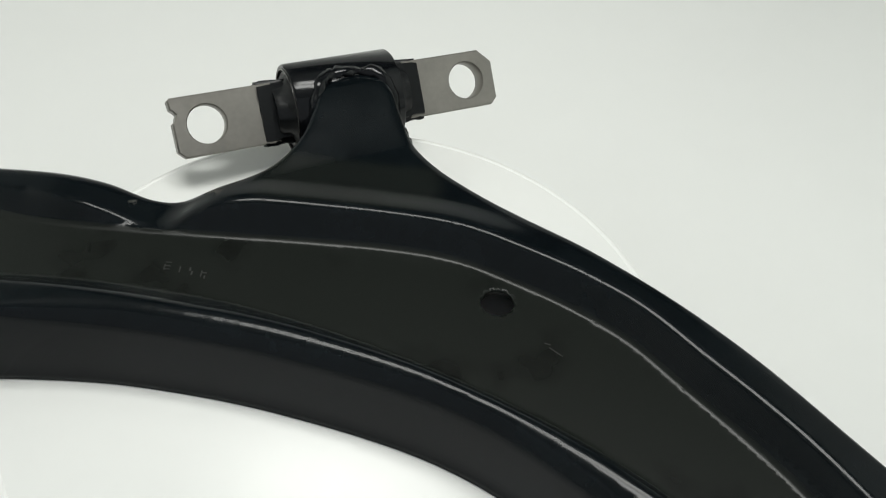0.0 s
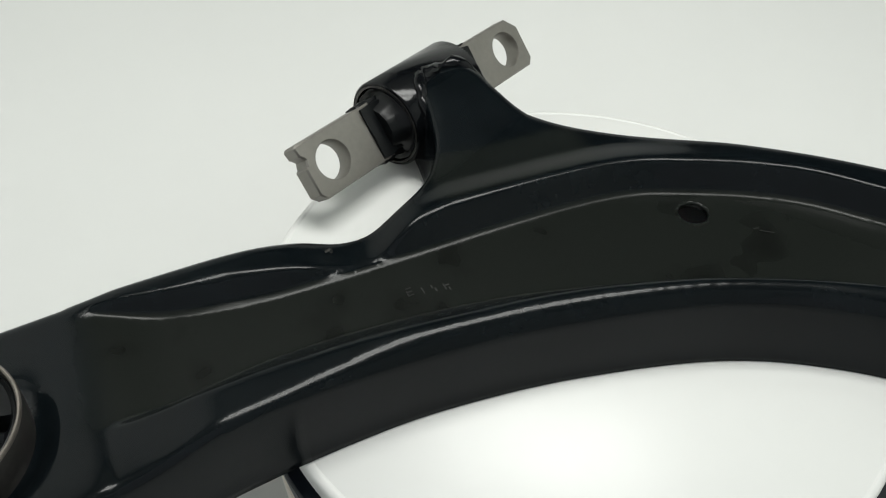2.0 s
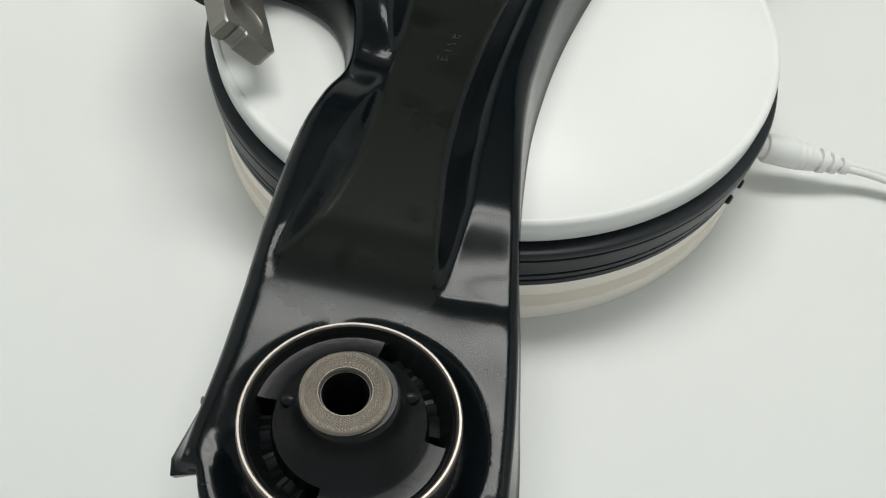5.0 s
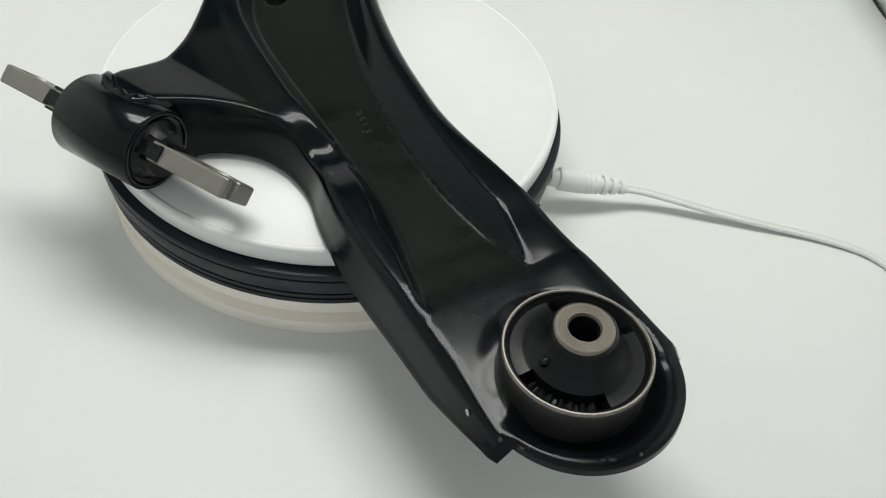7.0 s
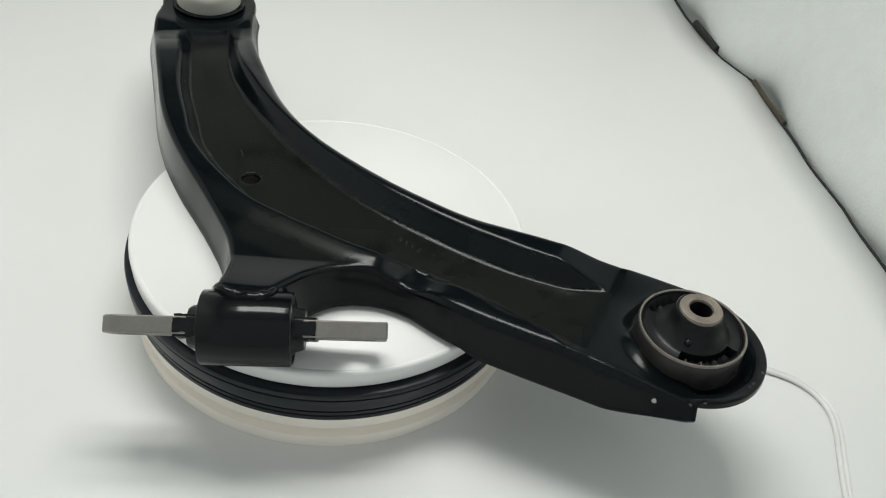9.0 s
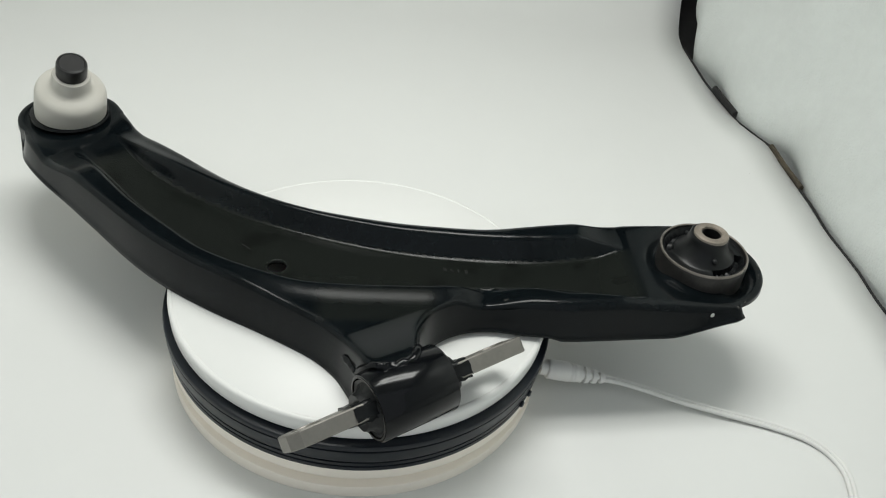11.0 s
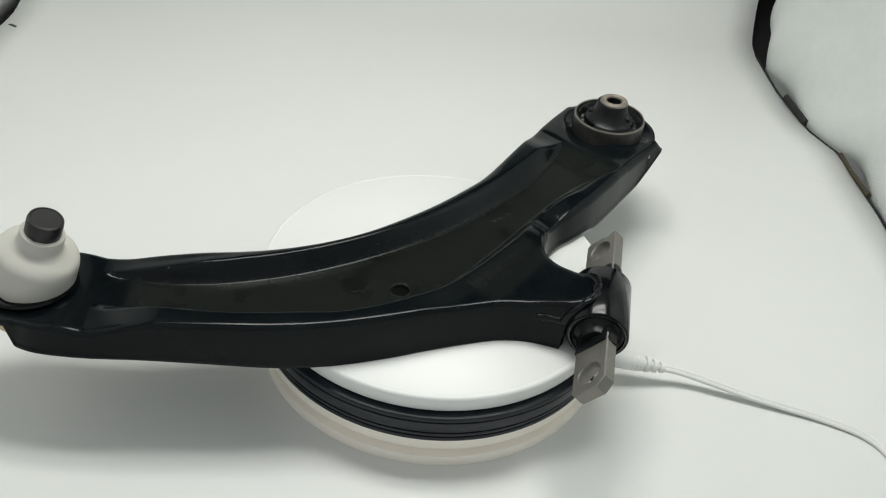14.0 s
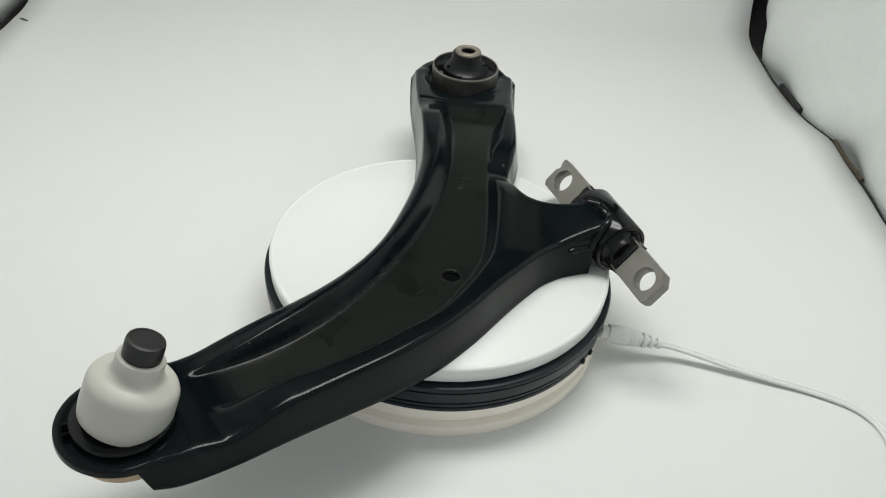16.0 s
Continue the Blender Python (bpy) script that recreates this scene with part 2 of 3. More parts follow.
def wall_right_point(u, v):
    y = -0.75 + 1.36 * u
    z = -0.02 + 0.92 * v ** 1.6
    gap = 0.0060 + 0.011 * math.exp(-((y - 0.315) / 0.035) ** 2) + 0.010 * math.exp(-((y - 0.47) / 0.035) ** 2) + 0.028 * float(smooth01((y - 0.53) / 0.06)) + 0.006 * math.exp(-((y - 0.05) / 0.05) ** 2)
    edge = sum(sheet_edge(y + d) for d in (-0.02, -0.01, 0, 0.01, 0.02)) / 5
    x = edge + gap * math.exp(-max(0.0, z) / 0.03) + 0.050 * float(smooth01(z / 0.16)) \
        + (0.006 * math.sin(y * 9 + z * 6) + 0.0035 * math.sin(z * 23 - y * 14) + 0.002 * math.sin(z * 41 + y * 33)) * float(smooth01(z / 0.08))
    return (x, y, z)


tagged(grid_mesh("wall_right", wall_right_point, 120, 70, FABRIC, "creased silver-white embossed fabric side wall", 0.001), kind="structure", category="wall")
tagged(grid_mesh("wall_left", lambda u, v: (-0.548 + 0.006 * math.sin(u * 11 + v * 5), -0.75 + 1.62 * u, -0.02 + 0.92 * v), 60, 30, TENT,
                 "white fabric side wall of the light tent", 0.001), kind="structure", category="wall")
tagged(grid_mesh("wall_back", lambda u, v: (-0.61 + 1.12 * u, 0.87, -0.02 + 0.92 * v), 20, 20, DARKCLOTH,
                 "black cloth rear wall behind the sheet", 0.002), kind="structure", category="wall")
tagged(grid_mesh("wall_right_rear", lambda u, v: (0.50, 0.56 + 0.32 * u, -0.02 + 0.92 * v), 4, 4, DARKCLOTH,
                 "black cloth corner behind the silver wall", 0.002), kind="structure", category="wall")
tagged(grid_mesh("floor", lambda u, v: (-0.62 + 1.16 * u, -0.75 + 1.64 * v, -0.021), 4, 4, DARKCLOTH,
                 "black cloth floor under the sheet", 0.004), kind="structure", category="floor")
# unseen roof, added and toned for bounce light and reflections
tagged(grid_mesh("ceiling", lambda u, v: (-0.62 + 1.16 * u, -0.40 + 1.29 * v, 0.90), 4, 4, ROOF,
                 "unseen silver-white cloth roof added over the tent to bounce light", 0.004), kind="structure", category="ceiling")

# ---- the gap's darkness, drawn as added strips along the sheet's edge ----
def gap_strip(y_from, y_to, radius, material, words, flat=0.8, lift=0.0):
    ys = np.arange(y_from, y_to, 0.006)
    pts = [(sheet_edge(y) + 0.0012 + radius * 0.6, y, lift + radius * flat * (0.7 + 0.3 * math.sin(31 * y))) for y in ys]
    bm = tube_along(pts, radius, 10, flat)
    return tagged(part("trim", bm, material, None, words), kind="structure", category="trim")


# black strips added to draw the dark gap between sheet and wall
gap_strip(-0.74, 0.565, 0.0013, DARKCLOTH, "thin black strip drawing the dark gap along the white sheet")
gap_strip(0.400, 0.455, 0.0034, DARKCLOTH, "thicker black strip drawing the dark gap beside the white sheet", 1.3)
gap_strip(0.265, 0.345, 0.0024, OLIVE, "brown strip showing beside the white sheet", 1.2)

# ---- dust on the sheet ----
def speck(x, y, sx, sy, turn):
    bm = bmesh.new()
    bmesh.ops.create_icosphere(bm, subdivisions=2, radius=1.0)
    for v in bm.verts:
        v.co *= 1 + 0.5 * noise.noise(v.co * 1.7 + Vector((x * 90, y * 70, 0)))
    bmesh.ops.scale(bm, vec=(sx, sy, min(sx, sy) * 0.5), verts=bm.verts)
    bm.transform(Matrix.Rotation(turn, 4, "Z"))
    ob = part("dust_speck", bm, DUST, None, "dark speck of dust lying on the white sheet")
    ob.location = (x, y, min(sx, sy) * 0.4)
    return tagged(ob, category="dust", group="dust on the sheet")


for q in ((-0.358, 0.069, 0.0012, 0.0009, 0.3), (0.364, 0.287, 0.0009, 0.0011, 0.8), (-0.505, 0.425, 0.0065, 0.0020, -0.45), (-0.177, -0.083, 0.0008, 0.0008, 0.2)):
    speck(*q)

# ---- the turntable ----
DZ = 0.063             # top of the turning disc


def turntable():
    t = tagged(new("turntable"), "white motorised display turntable with a black band", "turntable")
    part("base", lathe([(0, 0.0), (0.1240, 0.0), (0.1247, 0.0006), (0.1250, 0.0016), (0.1250, 0.0080), (0.1246, 0.0090), (0.1225, 0.0096),
                        (0.1195, 0.0104), (0.1190, 0.0125), (0.1200, 0.0150), (0.1225, 0.0166), (0.1246, 0.0172), (0.1252, 0.0184), (0.1252, 0.0262), (0.1236, 0.0268), (0, 0.0268)], seg=160),
         BASE, t, "cream-white stepped plastic base")
    part("band", lathe([(0, 0.0258), (0.1250, 0.0258), (0.1260, 0.0262), (0.1263, 0.0292), (0.1253, 0.0296), (0.1253, 0.0304), (0.1265, 0.0308),
                        (0.1267, 0.0332), (0.1257, 0.0336), (0.1257, 0.0344), (0.1269, 0.0348), (0.1275, 0.0362), (0.1282, 0.0440), (0.1273, 0.0444), (0.1273, 0.0451), (0.1283, 0.0455),
                        (0.1285, 0.0478), (0.1280, 0.0488), (0.1266, 0.0493), (0.1205, 0.0495), (0.1190, 0.0500), (0.1190, 0.0506), (0, 0.0506)], seg=160),
         RINGB, t, "dark grey ribbed plastic band")
    d = part("disc", lathe([(0, 0.0508), (0.1224, 0.0508), (0.1236, 0.0513), (0.1242, 0.0524), (0.1248, 0.0600), (0.1247, 0.0614),
                            (0.1240, 0.0625), (0.1226, DZ), (0.1219, DZ), (0.1217, DZ - 0.00015), (0.1213, DZ - 0.00015), (0.1211, DZ), (0, DZ)], seg=200), DISC, t, "glossy white turning disc")
    # small studs on the band beside the socket
    for k, (az, zz) in enumerate(((-0.47, 0.030), (-0.56, 0.030))):
        m = Matrix.Rotation(az, 4, "Z") @ Matrix.Translation((0.1262, 0, zz)) @ Matrix.Rotation(math.pi / 2, 4, "Y")
        part("button", lathe([(0, -0.002), (0.0022, -0.002), (0.0022, 0.0014), (0.0016, 0.002), (0, 0.002)], m, 16), RINGB, t)
    return t, d


table, disc = turntable()


# ---- the power cable ----
def power_cable():
    c = tagged(new("power_cable"), "white power lead plugged into the turntable, lying on the sheet", "cable")
    a = Vector((0.1245, -0.0248, 0.0222))
    b = Vector((0.1722, -0.0228, 0.0140))
    m = Matrix.Translation(a) @ (b - a).to_track_quat("Z", "Y").to_matrix().to_4x4()
    part("plug", lathe([(0, 0), (0.0050, 0), (0.0050, 0.0048), (0.0064, 0.0052), (0.0069, 0.0060), (0.0069, 0.0200), (0.0064, 0.0207), (0.0064, 0.0213), (0.0067, 0.0218),
                        (0.0066, 0.0232), (0.0061, 0.0237), (0.0061, 0.0243), (0.0064, 0.0248), (0.0063, 0.0262), (0.0058, 0.0268), (0.0058, 0.0274), (0.0060, 0.0280), (0.0058, 0.0300), (0, 0.0302)], m, 28),
         CABLE, c, "white moulded plug")
    for k in range(3):
        z = 0.0300 + 0.0057 * k
        r = 0.0056 - 0.0009 * k
        part("relief_ring", lathe([(0, z), (r - 0.0018, z), (r - 0.0018, z + 0.0020), (r, z + 0.0022), (r + 0.0002, z + 0.0030), (r, z + 0.0052), (r - 0.0008, z + 0.0057), (0, z + 0.0057)], m, 20), CABLE, c)
    pts = [b - (b - a) * 0.05, (0.182, -0.0228, 0.0125), (0.200, -0.0258, 0.0100), (0.226, -0.0318, 0.0068), (0.252, -0.0375, 0.0048), (0.278, -0.0432, 0.0034), (0.300, -0.0505, 0.0030),
           (0.313, -0.0575, 0.0028), (0.3225, -0.0680, 0.0025), (0.3275, -0.082, 0.0022), (0.3260, -0.100, 0.0020), (0.321, -0.120, 0.0018), (0.313, -0.155, 0.0018), (0.307, -0.20, 0.0018), (0.306, -0.30, 0.0018), (0.32, -0.45, 0.0018), (0.33, -0.72, 0.0018)]
    line = catmull(pts, 0.004)
    side = np.gradient(line, axis=0)
    side = np.stack([side[:, 1], -side[:, 0], 0 * side[:, 0]], 1) / np.linalg.norm(side[:, :2], axis=1)[:, None]
    for k in (-1, 1):
        part("lead", tube_along(line + side * (0.00155 * k), 0.0017, 10, 1.0), CABLE, c, "thin white twin cable")
    return c


power_cable()

# ---- the control arm, in the disc's own plan ----
MM = 0.001
BALL = np.array((-159.4, -213.0)) * MM
REAR = np.array((2.9, 228.3)) * MM
SEAT = np.array((1.0, 230.3)) * MM
TUBE_MID = Vector((0.1183, 0.0188, 0.0836))
TUBE_DIR = Vector((0.458, -0.8875, -0.047)).normalized()
RIM, PLATE, PADZ, BALLZ = 0.0953, 0.0838, 0.0895, 0.0895
FLANGE_R, BALL_R = 42.6 * MM, 36.5 * MM
STEP = 0.002


def arc(centre, r, a0, a1, n):
    return [(centre[0] + r * math.cos(radians(a)), centre[1] + r * math.sin(radians(a))) for a in np.linspace(a0, a1, n)]


convex = catmull(np.array([(-137, -241), (-122, -235.5), (-98, -219), (-72, -196), (-45, -172), (-16, -146), (7, -121), (27, -94), (44, -67), (58, -46), (71, -29), (85, -17), (99, -10), (109, -6)]) * MM, STEP)
neck_end = catmull(np.array([(109, -6), (114.5, -1.5), (117, 7), (114.5, 16.5), (107, 25)]) * MM, STEP)
bay = catmull(np.array([(107, 25), (92, 26), (76, 29.5), (60, 40), (49.5, 58), (46.5, 79), (50, 100), (52, 122), (51, 152), (49, 182), (47.5, 215), (46.5, 244)]) * MM, STEP)
rear_arc = np.array(arc(SEAT, FLANGE_R, 21, 165, 50))
concave = catmull(np.array([(-43, 238), (-40.5, 211), (-35.5, 177), (-29, 140), (-24.8, 102), (-24.2, 66), (-29.5, 18), (-43, -37), (-64.5, -78), (-97, -117), (-126, -146), (-150, -165), (-170, -177)]) * MM, STEP)
ball_arc = np.array(arc(BALL, BALL_R, 112, 300, 70))
OUTLINE = np.concatenate([convex[:-1], neck_end[:-1], bay, rear_arc, concave, ball_arc])
# wall depth below the top edge, section by section
n_edge = [len(convex) - 1, len(neck_end) - 1, len(bay), len(rear_arc), len(concave), len(ball_arc)]
KIND = np.concatenate([np.full(n, k) for k, n in enumerate(n_edge)])

concave_crease = catmull(np.array([(-9, 178), (-4.5, 150), (0, 120), (0.5, 85), (-3.5, 42), (-12, 3), (-27.5, -43), (-48, -86), (-73, -123), (-98, -149), (-125, -169)]) * MM, STEP)
convex_crease = catmull(np.array([(-112, -194), (-82, -172), (-55, -152), (-38, -137), (-21, -120), (-3, -102), (10, -82), (20, -61), (28, -40), (31, -16), (31, 15), (30, 47), (29, 80), (29, 115), (32, 140), (40, 174)]) * MM, STEP)
PLATE_POLY = np.concatenate([convex_crease, np.array([(36, 236), (-12, 236)]) * MM, concave_crease, np.array([(-158, -196), (-140, -212)]) * MM])
HOLE = np.array((9.4, -55.4)) * MM


def arm_height(P):
    """Height of the pressed top surface at plan points."""
    x, y = P[:, 0], P[:, 1]
    s = np.where(inside(P, PLATE_POLY), 0.0, far_from(P, PLATE_POLY, True))
    u = (x - BALL[0]) * 0.75 + (y - BALL[1]) * 0.66
    concave_side = 1.0 * (far_from(P, concave_crease) < far_from(P, convex_crease)) * (s > 0)
    bay_side = smooth01((x - 0.015) / 0.012) * smooth01((y - 0.062) / 0.020)
    # reach of the rising side: even along the concave edge, pinched beside the bay
    wide_concave = np.interp(y, (-0.16, -0.03, 0.010, 0.050, 0.112, 0.143, 0.177), (0.0092, 0.0096, 0.0115, 0.0145, 0.0150, 0.0115, 0.0030))
    wide_concave = np.where(u < 0.129, np.minimum(wide_concave, 0.0030 + 0.0065 * np.clip((u - 0.054) / 0.075, 0, 1)), wide_concave)
    wide_convex = np.interp(y, (-0.3, -0.014, 0.012, 0.037, 0.053, 0.062, 0.068, 0.088, 0.097, 0.107, 0.127, 0.148, 0.165, 0.178),
                            (0.0085, 0.0090, 0.0100, 0.0110, 0.0088, 0.0060, 0.0040, 0.0040, 0.0052, 0.0070, 0.0110, 0.0070, 0.0045, 0.0030))
    wide = np.where(concave_side > 0, wide_concave, wide_convex)
    rise = np.clip(s / wide, 0, 1)
    soft_top = np.clip((rise - 0.62) / 0.38, 0, 1)
    rise = np.where(rise < 1, (rise - 0.19 * soft_top ** 2) / 0.81, 1)
    # pinch beside the bay, where the rim sinks to the plate
    rise = rise * (1 - 0.97 * np.exp(-((x - 0.034) / 0.020) ** 4 - ((y - 0.0775) / 0.0180) ** 2))
    # flat pads at the bush and at the ball seat; the rims ramp down to them with a sharp fold
    rear_pad = smooth01((y - 0.150) / 0.034)
    ball_pad = 1 - smooth01((u - 0.020) / 0.040)
    pad_tilt = 0.0016 * smooth01((-0.006 - x) / 0.025)
    pad_tilt = pad_tilt - 0.0036 * smooth01((y - 0.165) / 0.075)
    low = PLATE + (PADZ + pad_tilt - PLATE) * rear_pad + (BALLZ - PLATE) * ball_pad
    top = RIM + 0.0012 * concave_side
    top = top + (0.0912 - top) * bay_side
    fold = np.where(concave_side > 0, np.clip((0.1775 - y) / 0.036, 0, 1), np.clip((0.1825 - y + 0.3 * (x - 0.040)) / 0.020, 0, 1))
    fold = np.minimum(fold, np.clip((u - 0.0395) / np.where(concave_side > 0, 0.070, 0.045), 0, 1))
    fold = 1 - (1 - fold) ** 1.6
    high = low + (top - low) * fold
    z = low + (high - low) * rise
    z = z - (0.0016 * concave_side * smooth01((s - wide) / 0.009) * smooth01((0.11 - y) / 0.04) + 0.0026 * (1 - concave_side) * (1 - bay_side) * smooth01((s - wide) / 0.015) * smooth01((y + 0.09) / 0.05)) * fold
    # the plate's edge stands up as a fine burr
    edge = np.minimum(far_from(P, concave_crease), far_from(P, convex_crease))
    z = z + 0.0008 * np.exp(-(edge / 0.0006) ** 2) * smooth01((u - 0.05) / 0.03) * (1 - smooth01((y - 0.15) / 0.03))
    # seat round the rear bush, ball flange
    r = np.hypot(x - REAR[0], y - REAR[1])
    k = smooth01((y - 0.236) / 0.009) * (np.hypot(x - SEAT[0], y - SEAT[1]) < FLANGE_R + 0.0006)
    z = z * (1 - k) + 0.0862 * k
    k = 1 - smooth01((r - 0.0305) / 0.0085)
    bank = 0.0050 * smooth01((x - 0.004) / 0.020) * (1 - smooth01((y - 0.232) / 0.014))
    z = z * (1 - k) + (0.0815 + bank + 0.0030 * (1 - smooth01((y - 0.200) / 0.03))) * k
    r = np.hypot(x - BALL[0], y - BALL[1])
    k = 1 - smooth01((r - 0.029) / 0.020)
    z = z * (1 - k) + 0.0878 * k
    # the neck rises on to the tube
    w = (x - TUBE_MID.x) * 0.897 + (y - TUBE_MID.y) * 0.441
    k = (0.35 * smooth01((w + 0.050) / 0.040) + 0.65 * np.clip((w + 0.0475) / 0.034, 0, 1)) * (1 - smooth01((y - 0.042) / 0.025))
    z = z + (0.1046 - RIM) * k
    return z


def arm_body(parent):
    from mathutils.geometry import delaunay_2d_cdt
    lo, hi = OUTLINE.min(0), OUTLINE.max(0)
    gx, gy = np.meshgrid(np.arange(lo[0], hi[0], 0.0014), np.arange(lo[1], hi[1], 0.0013))
    gx[1::2] += 0.0007
    P = np.stack([gx.ravel(), gy.ravel()], 1)
    P = P[inside(P, OUTLINE)]
    P = P[far_from(P, OUTLINE, True) > 0.0058]
    for c in (concave_crease, convex_crease):
        P = P[far_from(P, c) > 0.0017]
    P = P[np.abs(np.hypot(P[:, 0] - HOLE[0], P[:, 1] - HOLE[1]) - 0.0062) > 0.0012]
    P = P[np.hypot(P[:, 0] - HOLE[0], P[:, 1] - HOLE[1]) > 0.0090]
    # rings inside the rounded edge
    d = np.roll(OUTLINE, -1, 0) - np.roll(OUTLINE, 1, 0)
    d /= np.linalg.norm(d, axis=1)[:, None]
    nrm = np.stack([d[:, 1], -d[:, 0]], 1)       # outward for an anticlockwise outline
    rings = []
    for off in (0.0003, 0.0011, 0.0024, 0.0044):
        q = OUTLINE - nrm * off
        q = q[inside(q, OUTLINE)]
        rings.append(q[far_from(q, OUTLINE, True) > off * 0.93])
    creases = []
    for c in (concave_crease, convex_crease):
        n = np.gradient(c, axis=0)
        n = np.stack([-n[:, 1], n[:, 0]], 1) / np.linalg.norm(n, axis=1)[:, None]
        creases += [c, c + n * 0.0011, c - n * 0.0011]
    for q in (0.0316, 0.0326, 0.0336, 0.0346, 0.0357):
        q = np.array(arc(REAR, q, 0, 360, 121)[:-1])
        q = q[inside(q, OUTLINE)]
        creases.append(q[far_from(q, OUTLINE, True) > 0.0058])
    near = np.hypot(P[:, 0] - REAR[0], P[:, 1] - REAR[1])
    P = P[(near < 0.0308) | (near > 0.0366)]
    hole = np.array(arc(HOLE, 0.0062, 0, 360, 37)[:-1])
    creases.append(np.array(arc(HOLE, 0.0075, 0, 360, 37)[:-1]))
    n0 = len(OUTLINE)
    V = np.concatenate([OUTLINE, hole, P] + rings + creases)
    nh = len(hole)
    edges = [(i, (i + 1) % n0) for i in range(n0)] + [(n0 + i, n0 + (i + 1) % nh) for i in range(nh)]
    vs, es, fs, ov, oe, of = delaunay_2d_cdt([Vector(v) for v in V], edges, [], 0, 1e-6)
    Q = np.array([tuple(v) for v in vs])
    tri = [list(f) for f in fs]
    cen = np.array([Q[f].mean(0) for f in tri])
    ok = inside(cen, OUTLINE) & (np.hypot(cen[:, 0] - HOLE[0], cen[:, 1] - HOLE[1]) > 0.0061)
    tri = [f for f, o in zip(tri, ok) if o]
    z = arm_height(Q)
    de = far_from(Q, OUTLINE, True)
    rr = 0.0036
    soft = smooth01((Q[:, 0] - 0.030) / 0.010) * smooth01((Q[:, 1] - 0.075) / 0.03) * (1 - smooth01((Q[:, 1] - 0.205) / 0.03))
    shoulder = (far_from(Q, concave) < 0.010) * smooth01((0.130 - Q[:, 1]) / 0.04) * smooth01((Q[:, 1] + 0.150) / 0.04)
    rr = rr + 0.0025 * soft + 0.0030 * shoulder
    e = np.clip(1 - de / rr, 0, 1)
    flat = (np.hypot(Q[:, 0] - SEAT[0], Q[:, 1] - SEAT[1]) < FLANGE_R + 0.0005) & (Q[:, 1] > 0.2375)
    flat |= np.hypot(Q[:, 0] - BALL[0], Q[:, 1] - BALL[1]) < BALL_R + 0.001
    rad = np.where(flat, 0.0012, rr)
    z = z - rad * (1 - np.sqrt(np.clip(1 - e * e, 0, 1)))
    verts = [(q[0], q[1], h) for q, h in zip(Q, z)]
    # walls: down from the outline
    where = {}
    for i, o in enumerate(ov):
        for k in o:
            where[k] = i
    faces = tri
    bottom = []
    for i in range(n0):
        x, y = OUTLINE[i]
        top = verts[where[i]][2]
        k = KIND[i]
        if k in (3, 5):
            low = top - 0.0035
        elif k == 1:
            low = top - 0.0035
        else:
            low = 0.0635
            if y > 0:
                low += 0.0165 * float(np.clip((y - 0.200) / 0.045, 0, 1)) ** 1.2
            elif k == 0:
                low += 0.007 * float(smooth01((-0.12 - y) / 0.10))
            elif k == 4:
                low += 0.012 * float(smooth01((-0.10 - y) / 0.07))
            if k == 2 and y < 0.12:
                low += 0.003
        low = min(low, top - 0.003)
        bottom.append(low)
    bottom = np.array(bottom)
    for _ in range(3):
        sm = (np.roll(bottom, 1) + bottom + np.roll(bottom, -1)) / 3
        bottom = np.where((KIND == np.roll(KIND, 1)) & (KIND == np.roll(KIND, -1)), sm, bottom)
    rows = [[where[i] for i in range(n0)]]
    for f, off in ((0.35, 0.0011), (0.7, 0.0022), (0.93, 0.0030), (1.0, 0.0037)):
        row = []
        for i in range(n0):
            top = verts[where[i]][2]
            o = OUTLINE[i] + nrm[i] * off * (0.1 if KIND[i] in (3, 5, 1) else 1.0)
            row.append(len(verts))
            verts.append((o[0], o[1], top + (bottom[i] - top) * f))
        rows.append(row)
    for a, b in zip(rows, rows[1:]):
        for i in range(n0):
            j = (i + 1) % n0
            faces.append((a[j], a[i], b[i], b[j]))
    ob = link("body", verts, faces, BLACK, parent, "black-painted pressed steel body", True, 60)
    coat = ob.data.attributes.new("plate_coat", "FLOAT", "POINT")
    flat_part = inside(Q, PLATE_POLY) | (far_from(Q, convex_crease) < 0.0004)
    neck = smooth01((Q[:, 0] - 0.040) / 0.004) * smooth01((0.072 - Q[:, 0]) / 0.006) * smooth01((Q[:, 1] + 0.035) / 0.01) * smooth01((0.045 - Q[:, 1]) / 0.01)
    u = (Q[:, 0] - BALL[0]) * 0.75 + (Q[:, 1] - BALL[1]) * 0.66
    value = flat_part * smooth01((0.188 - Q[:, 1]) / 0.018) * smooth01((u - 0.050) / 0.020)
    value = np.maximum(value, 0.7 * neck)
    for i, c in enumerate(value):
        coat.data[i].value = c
    md = ob.modifiers.new("sheet", "SOLIDIFY")
    md.thickness, md.offset = 0.0025, -1
    return ob


